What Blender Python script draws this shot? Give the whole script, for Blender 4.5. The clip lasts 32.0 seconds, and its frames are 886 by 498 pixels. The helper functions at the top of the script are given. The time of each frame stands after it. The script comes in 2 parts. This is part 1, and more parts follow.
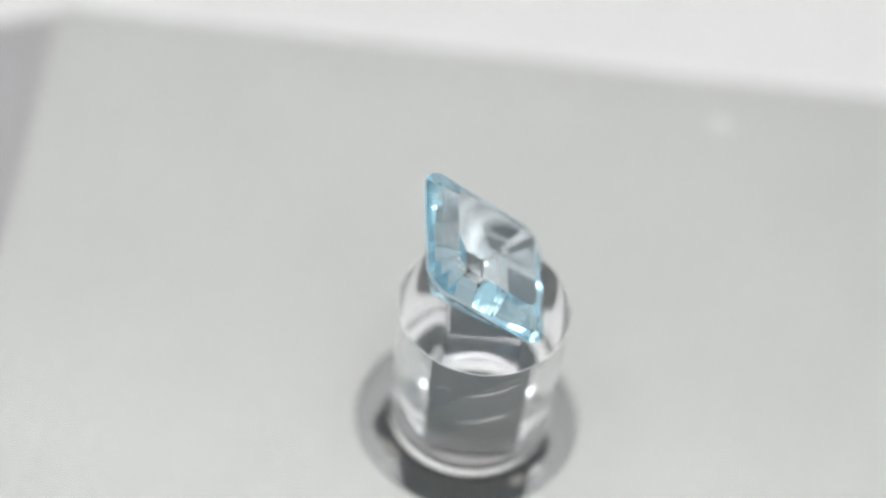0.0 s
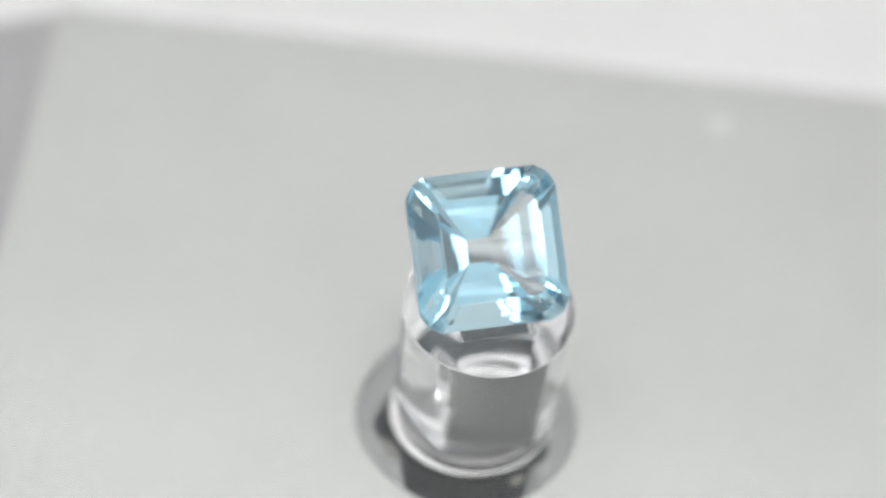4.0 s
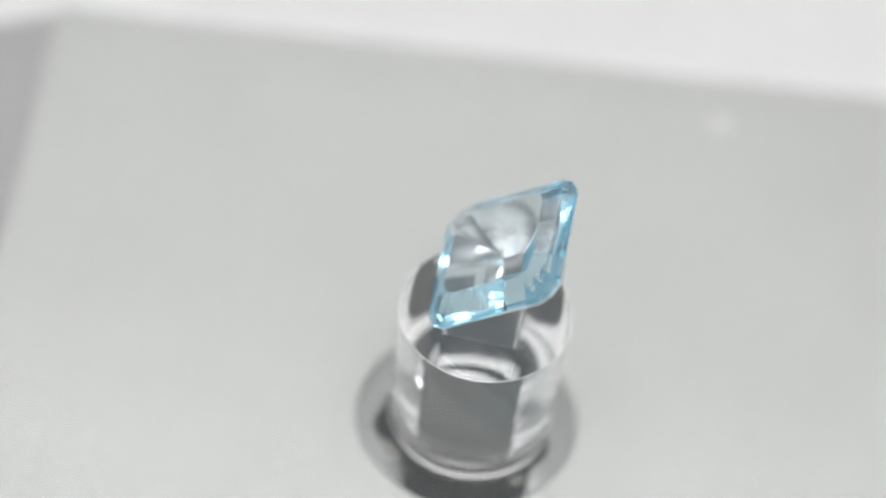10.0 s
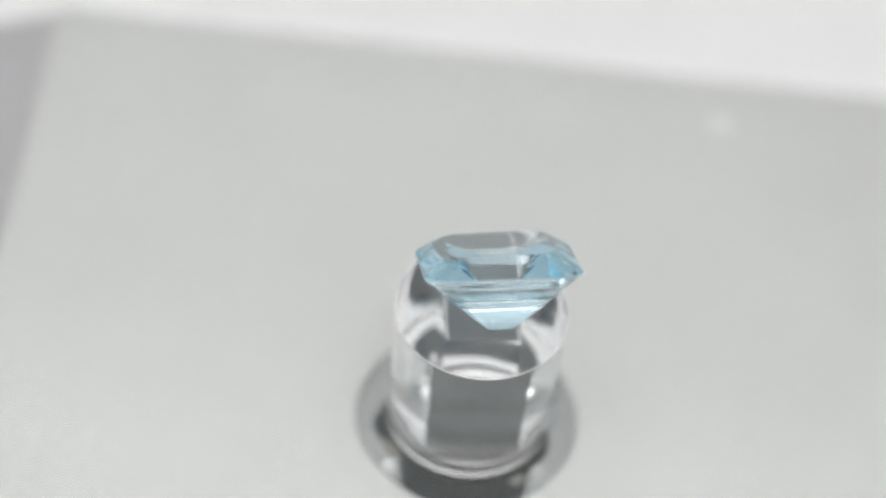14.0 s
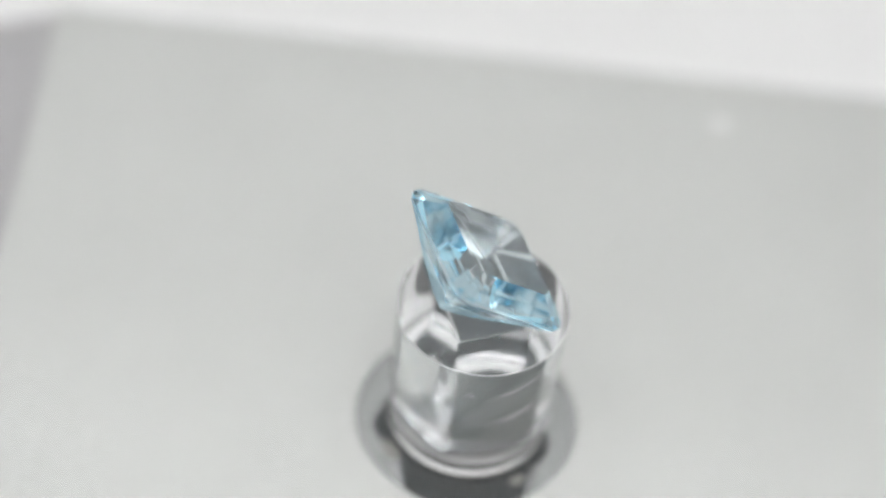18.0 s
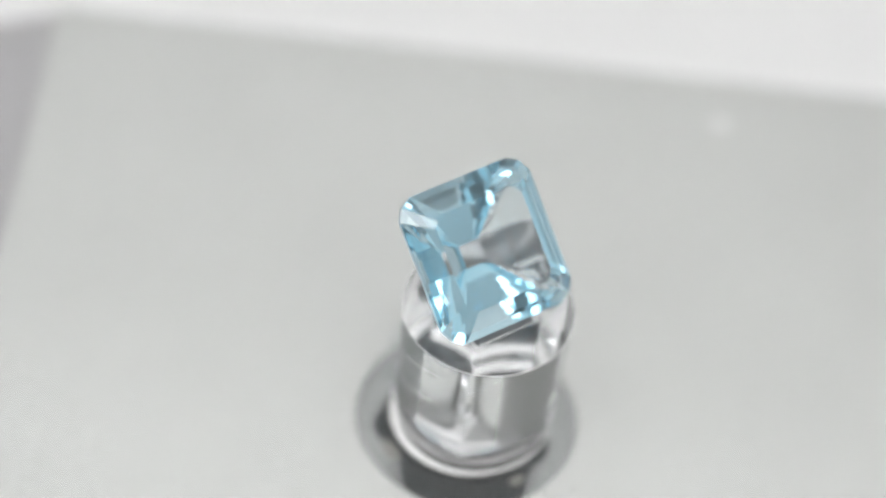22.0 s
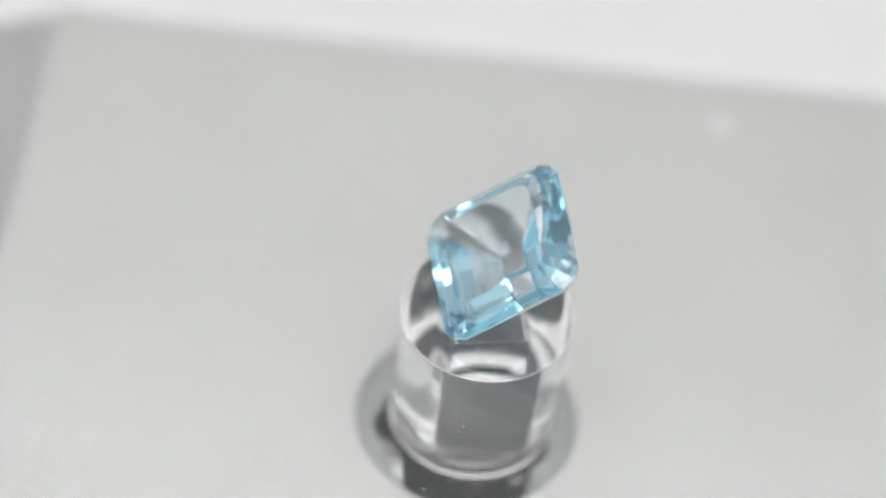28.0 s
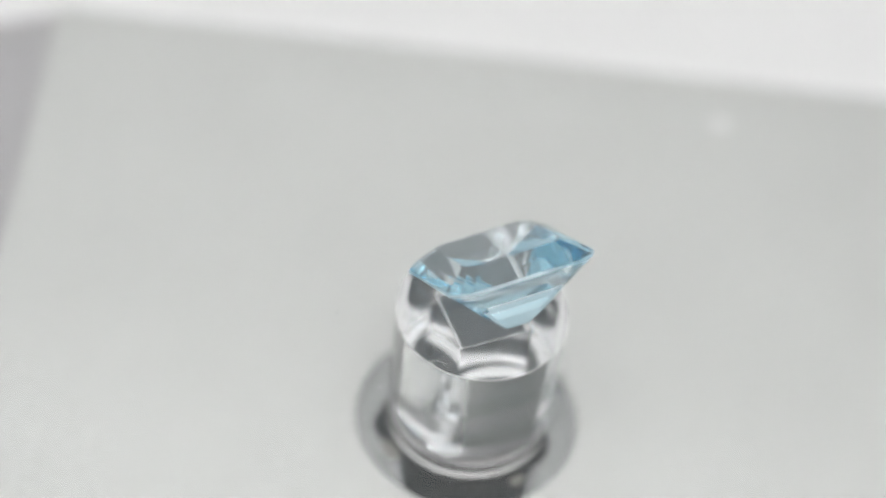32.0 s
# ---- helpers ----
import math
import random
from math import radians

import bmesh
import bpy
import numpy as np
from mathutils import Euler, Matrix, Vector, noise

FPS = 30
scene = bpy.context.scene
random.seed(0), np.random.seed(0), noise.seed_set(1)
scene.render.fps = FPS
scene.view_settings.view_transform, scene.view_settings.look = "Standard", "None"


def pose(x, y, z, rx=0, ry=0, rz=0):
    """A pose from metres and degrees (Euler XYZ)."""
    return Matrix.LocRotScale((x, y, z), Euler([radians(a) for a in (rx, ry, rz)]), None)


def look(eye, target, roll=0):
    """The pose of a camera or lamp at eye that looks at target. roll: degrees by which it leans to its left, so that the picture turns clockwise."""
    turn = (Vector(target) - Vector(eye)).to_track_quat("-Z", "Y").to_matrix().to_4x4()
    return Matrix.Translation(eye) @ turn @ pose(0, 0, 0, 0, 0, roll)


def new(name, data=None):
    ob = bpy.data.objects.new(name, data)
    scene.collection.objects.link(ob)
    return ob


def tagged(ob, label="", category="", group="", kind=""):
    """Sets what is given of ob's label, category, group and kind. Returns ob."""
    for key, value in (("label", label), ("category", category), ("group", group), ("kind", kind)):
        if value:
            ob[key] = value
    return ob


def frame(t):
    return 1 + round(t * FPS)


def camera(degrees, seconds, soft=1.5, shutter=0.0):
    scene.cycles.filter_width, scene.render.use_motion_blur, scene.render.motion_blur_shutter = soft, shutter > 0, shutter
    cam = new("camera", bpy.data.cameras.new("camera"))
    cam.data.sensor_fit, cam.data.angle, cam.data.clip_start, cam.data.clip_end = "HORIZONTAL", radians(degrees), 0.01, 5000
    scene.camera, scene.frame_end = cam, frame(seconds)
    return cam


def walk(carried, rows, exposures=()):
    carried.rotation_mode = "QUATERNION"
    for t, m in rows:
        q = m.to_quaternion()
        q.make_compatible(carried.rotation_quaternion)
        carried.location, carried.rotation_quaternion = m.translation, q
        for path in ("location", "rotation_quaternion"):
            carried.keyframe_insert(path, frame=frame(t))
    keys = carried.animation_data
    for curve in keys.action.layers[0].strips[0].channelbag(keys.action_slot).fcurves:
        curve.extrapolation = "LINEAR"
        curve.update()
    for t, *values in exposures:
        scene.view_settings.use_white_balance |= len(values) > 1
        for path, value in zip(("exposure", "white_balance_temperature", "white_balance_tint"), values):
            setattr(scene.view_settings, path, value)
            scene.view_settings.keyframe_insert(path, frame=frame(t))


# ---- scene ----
MM = 0.001
LIFT = 1.41          # lift of what is seen through the clear disc, in millimetres

cam = camera(14.889, 32.0, soft=2.4)
eye = Vector((0.0, -148.944, 197.180 + LIFT)) * MM
yaw, pitch = -0.02353, 0.87634
way = Vector((math.sin(yaw) * math.cos(pitch), math.cos(yaw) * math.cos(pitch), -math.sin(pitch)))
view = look(eye, eye + way * 0.2, 7.487)
walk(cam, [(0.0, view), (32.0, view)])
cam.data.dof.use_dof = True
cam.data.dof.focus_distance = 0.2315
cam.data.dof.aperture_fstop = 10.5

# ---- light: the white room round the open booth, and added strip lamps out of view ----
world = bpy.data.worlds.new("room")
scene.world = world
world.use_nodes = True
world.node_tree.nodes["Background"].inputs["Color"].default_value = (1.0, 0.993, 0.978, 1)
world.node_tree.nodes["Background"].inputs["Strength"].default_value = 0.97
scene.view_settings.exposure = 0.0
scene.cycles.max_bounces = 28          # light takes long ways inside a cut stone
scene.cycles.diffuse_bounces = 6
scene.cycles.caustics_refractive = scene.cycles.caustics_reflective = True      # light comes through the clear hub
scene.cycles.glossy_bounces = 20
scene.cycles.transmission_bounces = 28


# ---- materials ----
def material(name):
    m = bpy.data.materials.new(name)
    m.use_nodes = True
    m.node_tree.nodes.clear()
    out = m.node_tree.nodes.new("ShaderNodeOutputMaterial")
    return m, m.node_tree.nodes, m.node_tree.links, out


def grainy(name, colour, rough, scale, spread, bump, metallic=0.0, stains=0.0, specular=0.5):
    """A surface with fine grain, broad stains and a little relief."""
    m, n, l, out = material(name)
    b = n.new("ShaderNodeBsdfPrincipled")
    co = n.new("ShaderNodeTexCoord")
    fine, broad = n.new("ShaderNodeTexNoise"), n.new("ShaderNodeTexNoise")
    fine.inputs["Scale"].default_value, fine.inputs["Detail"].default_value = scale, 4
    broad.inputs["Scale"].default_value, broad.inputs["Detail"].default_value = scale / 14, 3
    l.new(co.outputs["Object"], fine.inputs["Vector"])
    l.new(co.outputs["Object"], broad.inputs["Vector"])
    ramp = n.new("ShaderNodeMapRange")
    ramp.inputs["To Min"].default_value, ramp.inputs["To Max"].default_value = 1 - spread, 1 + spread
    l.new(fine.outputs["Fac"], ramp.inputs["Value"])
    ramp2 = n.new("ShaderNodeMapRange")
    ramp2.inputs["To Min"].default_value, ramp2.inputs["To Max"].default_value = 1 - stains, 1 + stains
    l.new(broad.outputs["Fac"], ramp2.inputs["Value"])
    mul = n.new("ShaderNodeMath")
    mul.operation = "MULTIPLY"
    l.new(ramp.outputs[0], mul.inputs[0])
    l.new(ramp2.outputs[0], mul.inputs[1])
    mix = n.new("ShaderNodeVectorMath")
    mix.operation = "SCALE"
    mix.inputs[0].default_value = colour
    l.new(mul.outputs[0], mix.inputs["Scale"])
    l.new(mix.outputs[0], b.inputs["Base Color"])
    b.inputs["Roughness"].default_value = rough
    b.inputs["Metallic"].default_value = metallic
    b.inputs["Specular IOR Level"].default_value = specular
    if bump:
        bp = n.new("ShaderNodeBump")
        bp.inputs["Strength"].default_value = bump
        bp.inputs["Distance"].default_value = 0.00005
        l.new(fine.outputs["Fac"], bp.inputs["Height"])
        l.new(bp.outputs[0], b.inputs["Normal"])
    l.new(b.outputs[0], out.inputs["Surface"])
    return m


def clear(name, colour, ior, rough=0.0):
    m, n, l, out = material(name)
    g = n.new("ShaderNodeBsdfGlass")
    g.inputs["Color"].default_value = (*colour, 1)
    g.inputs["IOR"].default_value = ior
    g.inputs["Roughness"].default_value = rough
    l.new(g.outputs[0], out.inputs["Surface"])
    return m


def tinted_stone(name, through_colour, inner_colour, ior, rough):
    """A clear cut stone: light that passes a facet stays pale, light thrown about inside turns blue."""
    m, n, l, out = material(name)
    passing, gloss = n.new("ShaderNodeBsdfRefraction"), n.new("ShaderNodeBsdfGlossy")
    passing.inputs["Color"].default_value = (*through_colour, 1)
    passing.inputs["IOR"].default_value = ior
    passing.inputs["Roughness"].default_value = gloss.inputs["Roughness"].default_value = rough
    gloss.inputs["Color"].default_value = (*inner_colour, 1)
    fresnel, mix = n.new("ShaderNodeFresnel"), n.new("ShaderNodeMixShader")
    fresnel.inputs["IOR"].default_value = ior
    l.new(fresnel.outputs[0], mix.inputs[0])
    l.new(passing.outputs[0], mix.inputs[1])
    l.new(gloss.outputs[0], mix.inputs[2])
    l.new(mix.outputs[0], out.inputs["Surface"])
    return m


def glowing(name, colour, strength):
    m, n, l, out = material(name)
    e = n.new("ShaderNodeEmission")
    e.inputs["Color"].default_value = (*colour, 1)
    e.inputs["Strength"].default_value = strength
    l.new(e.outputs[0], out.inputs["Surface"])
    return m


GREY = grainy("grey_satin_plastic", (0.44, 0.45, 0.438), 0.42, 1300, 0.17, 0.3, stains=0.06)
# platform grey toned down, so the sloped side carries its shade as colour
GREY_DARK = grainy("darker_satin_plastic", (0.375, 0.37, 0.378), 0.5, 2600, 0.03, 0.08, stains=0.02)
WHITE = grainy("white_cloth", (0.82, 0.82, 0.82), 0.8, 900, 0.02, 0.1, stains=0.02)
SPINDLE = grainy("polished_metal", (0.36, 0.373, 0.372), 0.2, 1800, 0.08, 0.03, metallic=1.0, stains=0.08)
PAD = grainy("white_pad", (0.86, 0.86, 0.86), 0.4, 1800, 0.05, 0.05, stains=0.05)
ACRYLIC = clear("clear_acrylic", (0.994, 0.996, 0.998), 1.49)
HUB_ACRYLIC = clear("worn_acrylic", (0.994, 0.996, 0.998), 1.49, 0.05)
PALE = grainy("pale_grit", (0.72, 0.71, 0.71), 0.8, 3000, 0.1, 0.1)
STONE = clear("pale_stone", (0.94, 0.972, 0.985), 1.62, 0.02)
GIRDLE = clear("frosted_stone", (0.93, 0.97, 0.985), 1.62, 0.35)
STONE_BLUE = tinted_stone("blue_stone", (0.94, 0.972, 0.985), (0.66, 0.83, 0.895), 1.62, 0.02)
LED = glowing("led_diffuser", (1.0, 0.993, 0.982), 8.8)
SHAFT = grainy("grey_shaft", (0.052, 0.058, 0.062), 0.4, 1500, 0.05, 0.06, stains=0.08)
RING_BLACK = grainy("ring_black", (0.02, 0.022, 0.024), 0.5, 1500, 0.05, 0.06, stains=0.08)
PALE_GLINT = grainy("pale_glint", (0.17, 0.168, 0.155), 0.6, 2000, 0.05, 0.05, stains=0.05)
NEAR_BLACK = grainy("near_black", (0.003, 0.007, 0.009), 0.5, 1800, 0.08, 0.05, stains=0.08, specular=0.04)
CAMERA_GREY = grainy("grey_camera_plastic", (0.36, 0.352, 0.345), 0.5, 600, 0.1, 0.1)
SPECK = grainy("grey_dust", (0.10, 0.10, 0.11), 0.9, 4000, 0.2, 0.2)
SCRATCH = grainy("pale_scratch", (0.52, 0.52, 0.53), 0.7, 4000, 0.1, 0.2)
LINT = grainy("white_dust", (0.66, 0.66, 0.66), 0.9, 4000, 0.1, 0.2)


# ---- mesh helpers ----
def finish(name, bm, mat, smooth=False):
    bmesh.ops.recalc_face_normals(bm, faces=bm.faces)
    me = bpy.data.meshes.new(name)
    for f in bm.faces:
        f.smooth = smooth or f.smooth
    bm.to_mesh(me)
    bm.free()
    me.materials.append(mat)
    return new(name, me)


def part(name, bm, mat, parent, label="", smooth=False):
    ob = finish(name, bm, mat, smooth)
    ob.parent = parent
    return tagged(ob, label) if label else ob


def slab(bm, outline, z0, z1, bevel=0.0):
    """A prism over an outline in the plane."""
    low = [bm.verts.new((x * MM, y * MM, z0 * MM)) for x, y in outline]
    high = [bm.verts.new((x * MM, y * MM, z1 * MM)) for x, y in outline]
    bm.faces.new(low[::-1])
    top = bm.faces.new(high)
    n = len(outline)
    for i in range(n):
        bm.faces.new((low[i], low[(i + 1) % n], high[(i + 1) % n], high[i]))
    if bevel:
        bmesh.ops.bevel(bm, geom=list(top.edges), offset=bevel * MM, segments=3, affect="EDGES", profile=0.5)


def rings(bm, loops, close=True, caps=False):
    """Skins loops of equal length, one after the other."""
    made = [[bm.verts.new(Vector(p) * MM) for p in loop] for loop in loops]
    n = len(made[0])
    pairs = list(zip(made, made[1:])) + ([(made[-1], made[0])] if close else [])
    faces = []
    for a, b in pairs:
        faces.append([bm.faces.new((a[i], a[(i + 1) % n], b[(i + 1) % n], b[i])) for i in range(n)])
    if caps:
        bm.faces.new(made[0][::-1])
        bm.faces.new(made[-1])
    return faces, made


def circle(r, z, n=128, cx=0.0, cy=0.0):
    return [(cx + r * math.cos(2 * math.pi * i / n), cy + r * math.sin(2 * math.pi * i / n), z) for i in range(n)]


def crease(bm, degrees=20):
    bmesh.ops.recalc_face_normals(bm, faces=bm.faces)
    for e in bm.edges:
        e.smooth = e.calc_face_angle(0) < radians(degrees)


# ---- the setting: an open white photo booth in a bright room ----
TX, TY0, TY1, TZ0, TZ1 = 220, -300, 230, -45, 330
bm = bmesh.new()
slab(bm, [(-TX, TY0), (TX, TY0), (TX, TY1), (-TX, TY1)], TZ0 - 4, TZ0)
tagged(finish("floor", bm, WHITE), "white cloth floor of an open photo booth", "floor", kind="structure")
bm = bmesh.new()
slab(bm, [(-TX, TY1), (TX, TY1), (TX, TY1 + 4), (-TX, TY1 + 4)], TZ0, TZ1)
tagged(finish("wall_north", bm, WHITE), "white cloth backdrop of an open photo booth", "wall", kind="structure")
for name, x in (("wall_west", -TX - 4), ("wall_east", TX)):
    bm = bmesh.new()
    slab(bm, [(x, -95), (x + 4, -95), (x + 4, TY1 + 4), (x, TY1 + 4)], TZ0 - 4, TZ1)
    tagged(finish(name, bm, WHITE), "white cloth side of an open photo booth", "wall", kind="structure")

# unseen grey panel, added to darken what the stone reflects from the front
bm = bmesh.new()
slab(bm, [(-TX - 4, TY0 - 4), (TX + 4, TY0 - 4), (TX + 4, TY0), (-TX - 4, TY0)], TZ0 - 4, 240)
tagged(finish("wall_south", bm, GREY_DARK), "added grey panel behind the camera, darkening reflections", "wall", kind="structure")


# added light source, never in view: brightens the platform and the stone
def added_lamp(x, y, z, w, d):
    lamp = tagged(new("added_lamp"), "added strip lamp on two posts, out of view, lighting the platform", "lamp", "strip lamps in the booth")
    lamp.location = Vector((x, y, z)) * MM
    bm = bmesh.new()
    slab(bm, [(-w / 2 - 3, -d / 2 - 3), (w / 2 + 3, -d / 2 - 3), (w / 2 + 3, d / 2 + 3), (-w / 2 - 3, d / 2 + 3)], 1, 8)
    part("housing", bm, WHITE, lamp)
    bm = bmesh.new()
    slab(bm, [(-w / 2, -d / 2), (w / 2, -d / 2), (w / 2, d / 2), (-w / 2, d / 2)], 0, 0.9)
    part("diffuser", bm, LED, lamp, "glowing white diffuser")
    for side in (-1, 1):
        bm = bmesh.new()
        rings(bm, [circle(4, TZ0 - z, 24, side * (w / 2 + 12)), circle(4, 12, 24, side * (w / 2 + 12))], close=False, caps=True)
        post = part("post", bm, WHITE, lamp, "white round post", smooth=False)
        bm = bmesh.new()
        slab(bm, [(side * (w / 2 - 6), -4), (side * (w / 2 + 12), -4), (side * (w / 2 + 12), 4), (side * (w / 2 - 6), 4)], 2, 7)
        part("bracket", bm, WHITE, post)
    return lamp


added_lamp(2, -62, 144, 118, 39)
added_lamp(-25, 122, 300, 146, 28)

# ---- the filming camera on its arm, seen only in reflections ----
filmer = tagged(new("camera_body"), "grey camera on a stand over the platform, its housing widened to darken reflections", "camera")
filmer.matrix_world = view
bm = bmesh.new()
rings(bm, [circle(14, 6, 64), circle(24, 4, 64), circle(27, 6, 64), circle(27, 40, 64), circle(14, 40, 64)])
part("lens_barrel", bm, CAMERA_GREY, filmer)
# housing made wider than a camera's, to darken the stone's side facets
bm = bmesh.new()
slab(bm, [(-112, -36), (112, -36), (112, 36), (-112, 36)], 41, 80, 6)
part("housing", bm, CAMERA_GREY, filmer)
bm = bmesh.new()
spot = view @ Vector((0, 0, 0.062))
slab(bm, [(-8, -8), (8, -8), (8, 8), (-8, 8)], TZ0, spot.z / MM, 2)
post = part("stand_post", bm, CAMERA_GREY, filmer, "grey upright of the camera stand")
post.matrix_local = view.inverted() @ Matrix.Translation((spot.x, spot.y, 0))

# ---- the platform with its sunk spindle plate ----
platform = tagged(new("display_platform"), "grey satin plastic platform with a sloped side and a round recess", "platform")
platform.location.x = -0.2 * MM
HOLE, PLATE, BASE = 8.0, -0.42, 0.55
bm = bmesh.new()
corner = [(-36.8, 34.1), (45.0, 38.2), (47.9, -62.0), (-35.0, -62.0)]
n = 128
top = []
for i in range(n):
    a = 2 * math.pi * i / n
    d = (math.cos(a), math.sin(a))
    best = 1e9
    for k in range(4):
        (x1, y1), (x2, y2) = corner[k], corner[(k + 1) % 4]
        ex, ey = x2 - x1, y2 - y1
        det = d[0] * -ey + d[1] * ex
        if abs(det) > 1e-9:
            t = (x1 * -ey + y1 * ex) / det
            if t > 0:
                best = min(best, t)
    top.append((d[0] * best, d[1] * best))
for cx, cy in corner:     # let the outline meet its corners
    i = min(range(n), key=lambda j: (top[j][0] - cx) ** 2 + (top[j][1] - cy) ** 2)
    top[i] = (cx, cy)
outer = [(x, y, 0) for x, y in top]
lower = [(x, y, -0.8) for x, y in top]
rings(bm, [circle(HOLE, -0.25, n), circle(HOLE + 0.25, 0, n), outer, lower, [(x, y, -6.0) for x, y in top], circle(HOLE, -6.0, n)])
part("top_plate", bm, GREY, platform)
# sloped side turned from the light, its shade given by the darker grey
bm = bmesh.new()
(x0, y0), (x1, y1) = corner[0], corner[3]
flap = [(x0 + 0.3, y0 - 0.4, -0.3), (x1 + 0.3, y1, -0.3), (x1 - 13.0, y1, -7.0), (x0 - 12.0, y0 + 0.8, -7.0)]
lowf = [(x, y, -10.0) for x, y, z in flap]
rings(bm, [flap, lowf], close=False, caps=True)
part("sloped_side", bm, GREY_DARK, platform, "sloped side of the platform, its shade put into the colour")
bm = bmesh.new()
slab(bm, [(x * 0.99, y * 0.99) for x, y in corner], TZ0, -6.02)
part("body", bm, GREY, platform)
bm = bmesh.new()
rings(bm, [circle(5.65, -5.2, n), circle(HOLE + 0.05, -5.2, n), circle(HOLE + 0.05, PLATE, n), circle(5.65, PLATE, n)])
crease(bm, 30)
part("collar", bm, SPINDLE, platform, "grey satin metal collar in the recess", smooth=True)
# dark reflection in the recess, put in as a near-black ring with lobes
dark_outline = []
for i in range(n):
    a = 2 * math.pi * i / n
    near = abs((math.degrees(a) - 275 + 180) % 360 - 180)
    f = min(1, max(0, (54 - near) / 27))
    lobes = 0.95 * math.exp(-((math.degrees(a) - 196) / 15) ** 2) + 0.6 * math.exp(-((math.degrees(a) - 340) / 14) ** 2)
    dark_outline.append((min(HOLE - 0.1, 5.9 + lobes + (HOLE - 5.9) * f * f * (3 - 2 * f)), a))
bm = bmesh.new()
rings(bm, [circle(5.67, PLATE - 0.3, n)] + [[((r - d) * math.cos(a), (r - d) * math.sin(a), z) for r, a in dark_outline] for d, z in ((0, PLATE - 0.3), (0, PLATE + 0.005), (0.06, PLATE + 0.02))] + [circle(5.67, PLATE + 0.02, n)])
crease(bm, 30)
part("dark_reflection", bm, NEAR_BLACK, platform, "near-black ring standing in for a dark reflection, broad at the front", smooth=True)
for name, r0, r1, top_z, mat, label in (("spindle_plate", 0.02, 2.96, BASE + 0.03, GREY_DARK, "grey plate under the hub"),
                                        ("ridge", 2.98, 3.2, BASE + 0.03, PAD, "thin pale ridge under the hub"),
                                        ("groove", 3.22, 4.78, BASE - 0.02, RING_BLACK, "dark ring under the hub"),
                                        ("pad", 4.8, 5.63, BASE + 0.03, PAD, "white pad ring under the hub")):
    bm = bmesh.new()
    low = BASE - 0.14 if name == "pad" else -5.2
    rings(bm, [circle(r0, low, n), circle(r1, low, n), circle(r1, top_z, n), circle(r0, top_z, n)])
    crease(bm, 30)
    part(name, bm, mat, platform, label, smooth=True)

bm = bmesh.new()
rings(bm, [circle(4.8, -5.2, n), circle(5.5, -5.2, n), circle(5.5, BASE - 0.15, n), circle(4.8, BASE - 0.15, n)])
crease(bm, 30)
part("boss", bm, NEAR_BLACK, platform, "black boss that carries the pad", smooth=True)
# two bright reflections on the collar, modelled as flat pale blobs
for a, wide in ((216, 0.75), (312, 0.5)):
    bm = bmesh.new()
    bmesh.ops.create_icosphere(bm, subdivisions=2, radius=wide * MM)
    for v in bm.verts:
        v.co.x *= 0.75
        v.co.y *= 1.3
        v.co.z *= 0.25
    glint = part("glint", bm, PALE_GLINT, platform, "small pale blob standing in for a bright reflection on the collar", smooth=True)
    glint.matrix_local = pose(6.35 * math.cos(radians(a)) * MM, 6.35 * math.sin(radians(a)) * MM, PLATE * MM, 0, 0, a)
bm = bmesh.new()
bmesh.ops.create_icosphere(bm, subdivisions=2, radius=0.6 * MM)
for v in bm.verts:
    v.co *= 0.8 + 0.3 * random.random()
    v.co.z *= 0.35
crumb = tagged(finish("crumb", bm, PALE, True), "tiny white crumb lying on the grey platform", "crumb")
crumb.location = Vector((16.1, 32.0, 0.12)) * MM

# ---- the turntable: clear disc on a clear hub with a square bore ----
turntable = tagged(new("turntable"), "clear acrylic turntable disc on a round hub", "turntable")
DISC0, DISC1, RIM, FOOT, BORE = 12.57, 15.72, 6.11, 5.82, 2.68
bm = bmesh.new()
rings(bm, [circle(118, DISC0, 192), circle(119, DISC0 + 0.4, 192), circle(119, DISC1 - 0.4, 192), circle(118, DISC1, 192)], close=False, caps=True)
disc = part("disc", bm, ACRYLIC, turntable, "clear acrylic disc with dust on it")
disc.visible_shadow = False


def square(b, z, n=128):
    out = []
    for i in range(n):
        a = 2 * math.pi * i / n
        c, s = math.cos(a), math.sin(a)
        d = b / max(abs(c), abs(s))
        out.append((c * d, s * d, z))
    return out


OFF, BORE_TURN, FLOOR = (0.26, 0.12), radians(10), 1.3
bm = bmesh.new()
prof = [(FOOT - 0.16, BASE), (FOOT - 0.1, BASE + 0.02), (FOOT - 0.02, BASE + 0.1), (FOOT, BASE + 0.16), (FOOT + 0.04, 3.5), (RIM - 0.01, DISC0 - 0.3), (RIM, DISC0 - 0.06), (RIM - 0.04, DISC0 - 0.02)]
rings(bm, [[(x * 0.01, y * 0.01, z) for x, y, z in square(BORE, BASE)]] + [circle(r, z) for r, z in prof] + [square(BORE, DISC0 - 0.02), square(BORE, FLOOR), [(x * 0.01, y * 0.01, z) for x, y, z in square(BORE, FLOOR)]])
bm.transform(Matrix.Translation((OFF[0] * MM, OFF[1] * MM, 0)) @ Matrix.Rotation(BORE_TURN, 4, "Z"))
crease(bm, 26)
hub = part("hub", bm, HUB_ACRYLIC, turntable, "clear round hub with a square bore", smooth=True)
hub.visible_shadow = False
bm = bmesh.new()
rings(bm, [circle(RIM + dr, DISC0 + dz, 128, *OFF) for dr, dz in ((-0.035, -0.055), (0.012, -0.055), (0.012, -0.005), (-0.035, -0.005))])
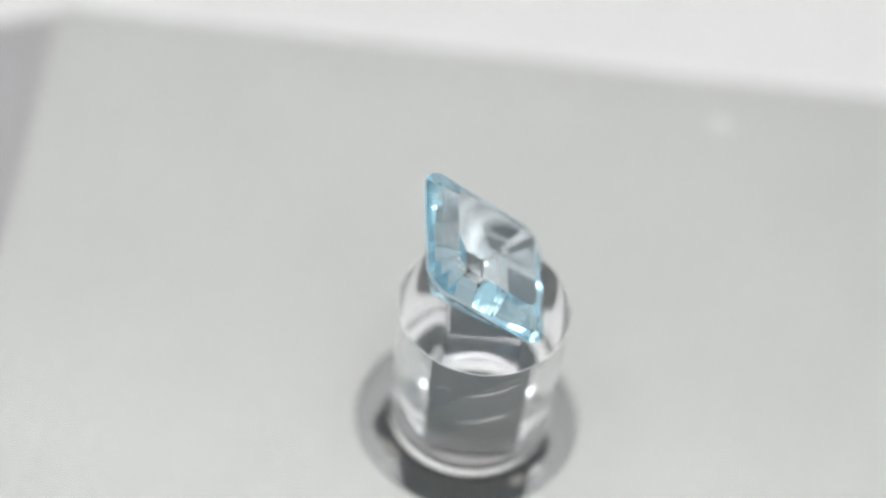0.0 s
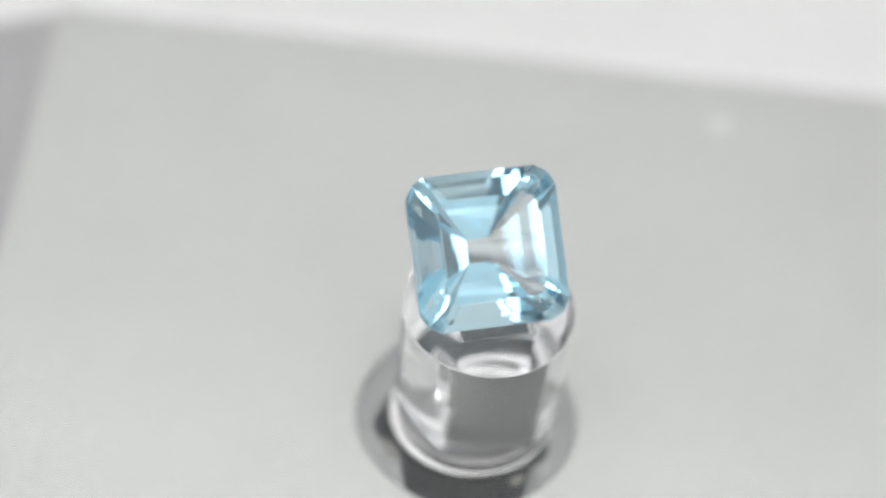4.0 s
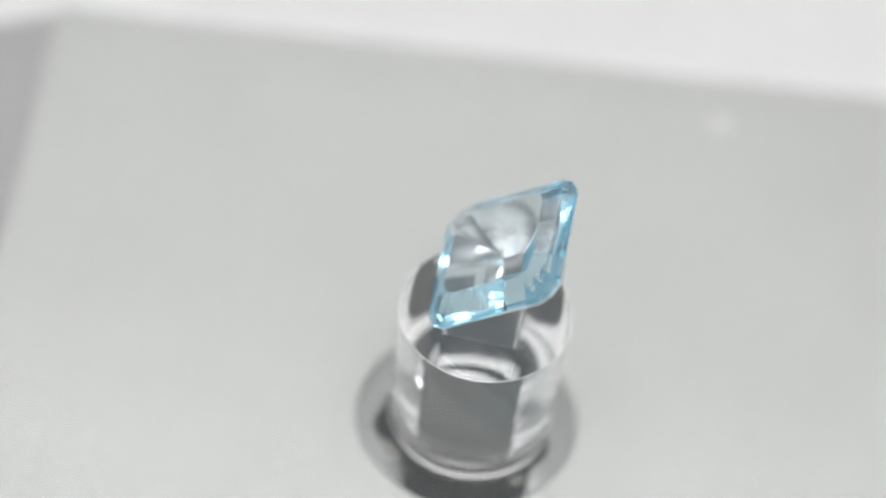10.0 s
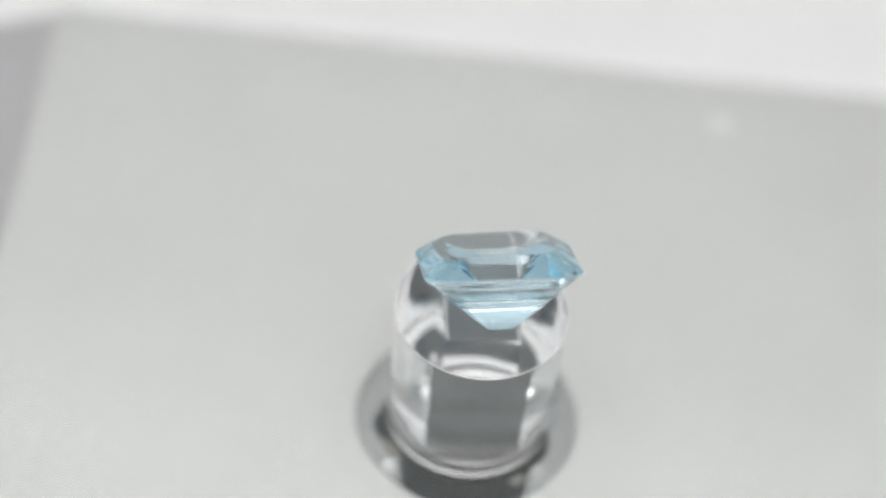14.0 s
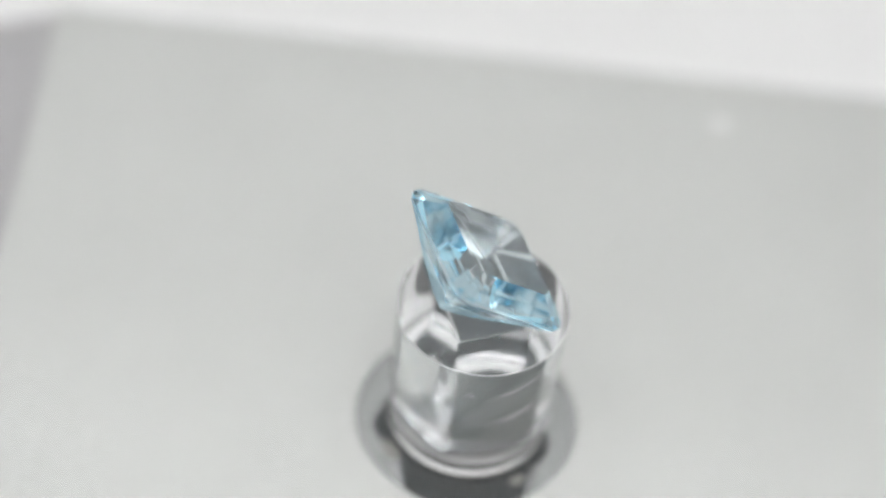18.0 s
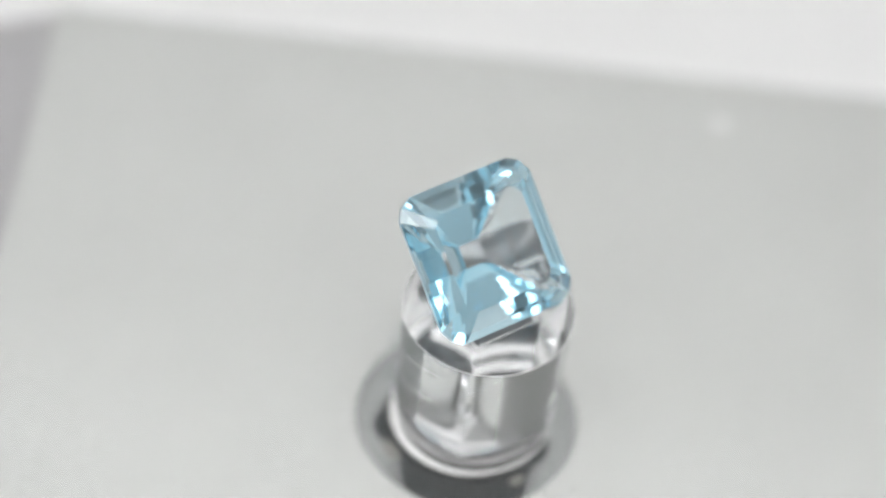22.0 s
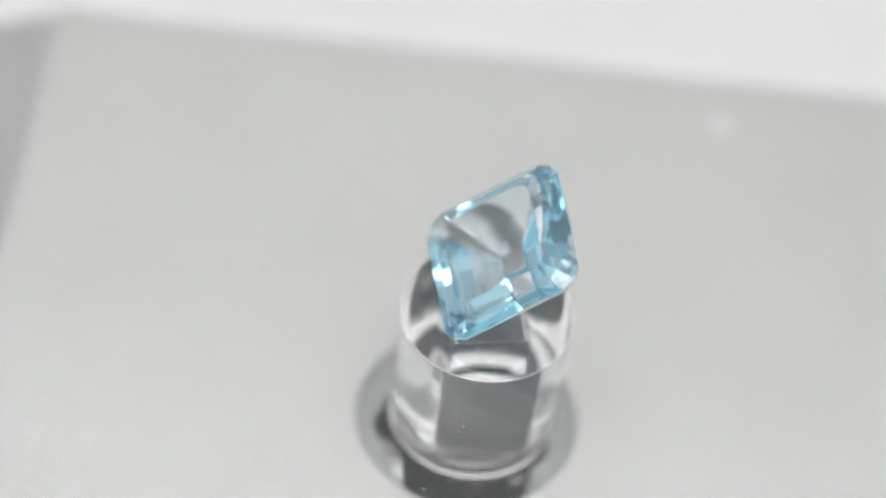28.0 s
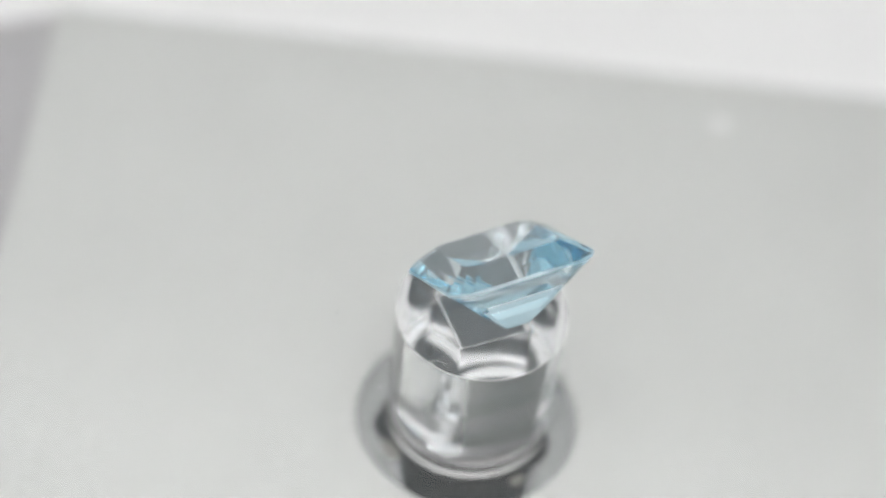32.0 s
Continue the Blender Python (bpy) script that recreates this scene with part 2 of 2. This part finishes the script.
part("rim_edge", bm, LINT, hub, "thin pale edge round the top of the hub", smooth=True)
bm = bmesh.new()
w = BORE - 0.12
slab(bm, [(x * w, y * w) for x, y in ((-1, -1), (1, -1), (1, 1), (-1, 1))], FLOOR + 0.02, DISC0 - 0.35, 0.08)
bm.transform(Matrix.Translation((OFF[0] * MM, OFF[1] * MM, 0)) @ Matrix.Rotation(BORE_TURN, 4, "Z"))
shaft = part("drive_shaft", bm, SHAFT, turntable, "grey square shaft inside the clear hub")
bm = bmesh.new()
rings(bm, [[(x * d, y * d, z) for x, y in ((-1, -1), (1, -1), (1, 1), (-1, 1))] for d, z in ((w - 0.13, DISC0 - 0.352), (w - 0.06, DISC0 - 0.352), (w - 0.06, DISC0 - 0.33), (w - 0.13, DISC0 - 0.33))])
bm.transform(Matrix.Translation((OFF[0] * MM, OFF[1] * MM, 0)) @ Matrix.Rotation(BORE_TURN, 4, "Z"))
part("worn_edge", bm, PAD, shaft, "bright worn edge of the shaft")


def scratch(a0, z0, a1, z1, wide):
    """A fine pale scratch across the hub's side."""
    bm = bmesh.new()
    steps, low, high = 14, [], []
    for i in range(steps + 1):
        f = i / steps
        a, z = radians(a0 + (a1 - a0) * f), z0 + (z1 - z0) * f
        r = FOOT + (RIM - FOOT) * z / DISC0 + 0.012
        half = wide * (0.25 + math.sin(math.pi * f) * 0.75) * (0.7 + 0.6 * random.random())
        low.append((r * math.cos(a) + OFF[0], r * math.sin(a) + OFF[1], z - half))
        high.append((r * math.cos(a) + OFF[0], r * math.sin(a) + OFF[1], z + half))
    back = [((x - OFF[0]) * 0.9985 + OFF[0], (y - OFF[1]) * 0.9985 + OFF[1], z) for x, y, z in low + high[::-1]]
    rings(bm, [low + high[::-1], back], close=False, caps=True)
    part("scratch", bm, SCRATCH, hub, "pale scratch")


scratch(-184, 9.6, -143, 11.0, 0.012)
scratch(-184, 6.6, -146, 7.7, 0.012)
scratch(-152, 5.2, -130, 2.0, 0.025)
scratch(-199, 9.7, -194, 10.5, 0.03)
scratch(-196, 10.1, -190, 9.9, 0.03)


def chip(a, z, size):
    """A small bright chip in the hub's side."""
    bm = bmesh.new()
    bmesh.ops.create_icosphere(bm, subdivisions=1, radius=size * MM)
    for v in bm.verts:
        v.co *= 0.7 + 0.5 * random.random()
        v.co.x *= 0.3
    r = FOOT + (RIM - FOOT) * z / DISC0
    ob = part("chip", bm, LINT, hub, "tiny pale chip")
    ob.matrix_local = pose((r * math.cos(radians(a)) + OFF[0]) * MM, (r * math.sin(radians(a)) + OFF[1]) * MM, z * MM, 0, 0, a)


for a, z, size in ((-26.7, 3.6, 0.07), (29.8, 8.0, 0.08), (50.4, 6.9, 0.1), (51, 3.9, 0.09)):
    chip(a, z, size)


def fleck(x, y, z, size, mat, turn, long=1.6):
    """A crumb of dust, uneven and flat."""
    bm = bmesh.new()
    bmesh.ops.create_icosphere(bm, subdivisions=1, radius=size * MM)
    for v in bm.verts:
        v.co *= 0.8 + 0.4 * random.random()
        v.co.x *= long
        v.co.z *= 0.45
    ob = part("dust_fleck", bm, mat, disc)
    ob.matrix_local = pose(x * MM, y * MM, (z + size * 0.3) * MM, 0, 0, turn)
    return ob


for r, a, size, mat, turn in ((10.43, -0.111, 0.09, SPECK, 30), (15.90, 4.587, 0.07, SPECK, 70), (16.16, -1.579, 0.07, SPECK, 0), (16.17, 6.061, 0.08, LINT, 32), (15.69, 6.184, 0.04, LINT, 85), (15.10, 6.275, 0.06, LINT, 123), (15.79, 6.277, 0.04, LINT, 123), (15.85, 6.229, 0.04, LINT, 103), (15.09, 5.613, 0.06, LINT, 72), (13.39, 1.270, 0.06, LINT, 44), (13.92, 5.072, 0.06, LINT, 120), (14.62, 5.332, 0.06, LINT, 18), (10.30, 0.576, 0.07, LINT, 133)):
    fleck(r * math.cos(a), r * math.sin(a), DISC0 - 0.08, size, mat, turn)


# ---- the cut stone ----
def step_ring(a, b, k, z):
    """Square outline with cut corners, each a little bowed."""
    out = []
    for sx, sy in ((1, 1), (-1, 1), (-1, -1), (1, -1)):
        p, q = (sx * a, sy * (b - k)), (sx * (a - k), sy * b)
        bow = 0.14 * k
        mid = ((p[0] + q[0]) / 2 + sx * bow, (p[1] + q[1]) / 2 + sy * bow)
        out += [p, mid, q] if sx * sy > 0 else [q, mid, p]
    return [(x, y, z) for x, y in out]


A, B, K = 5.379, 5.383, 1.408
gem = tagged(new("gemstone"), "pale blue square step-cut gemstone lying tilted on a clear turntable", "gemstone")
STEPS = ((0.155, 0.04, -4.54), (0.27, 0.12, -3.98), (0.40, 0.24, -3.323), (0.52, 0.38, -2.687), (0.83, 0.76, -0.936), (1.0, 1.0, -0.09),
         (1.0, 1.0, 0.09), (0.84, 0.82, 0.74), (0.66, 0.56, 1.31))
whole = bmesh.new()
rings(whole, [step_ring(A * f, B * f, K * g, z) for f, g, z in STEPS], close=False, caps=True)
bmesh.ops.recalc_face_normals(whole, faces=whole.faces)
for name, low, high, label in (("pavilion", -9, -0.08, "stepped underside facets"), ("girdle", -0.08, 0.08, "narrow girdle band"),
                               ("crown", 0.08, 1.30, "stepped crown facets"), ("table", 1.30, 9, "flat polished table facet")):
    bm = whole.copy()
    away = [f for f in bm.faces if not low <= f.calc_center_median().z / MM < high]
    bmesh.ops.delete(bm, geom=away, context="FACES")
    me = bpy.data.meshes.new(name)
    bm.to_mesh(me)
    bm.free()
    me.materials.append({"pavilion": STONE_BLUE, "girdle": GIRDLE}.get(name, STONE))
    facets = tagged(new(name, me), label)
    facets.parent = gem
    facets.visible_shadow = False
whole.free()


# ---- the turning ----
def motions():
    period, t0 = 18.97, 4.527
    rest = Matrix.Translation(Vector((-0.376, 0.560, 18.430 + LIFT)) * MM) @ Euler((0, 0, 0.2627)).to_matrix().to_4x4() @ Euler((0.6558, 0, 0)).to_matrix().to_4x4() @ Euler((0, 0, -0.0718)).to_matrix().to_4x4()
    rows, carried = [], []
    for i in range(65):
        t = i * 0.5
        turn = Matrix.Rotation(-2 * math.pi * (t - t0) / period, 4, "Z")
        rows.append((t, turn))
        carried.append((t, turn @ rest))
    walk(turntable, rows)
    walk(gem, carried)


motions()
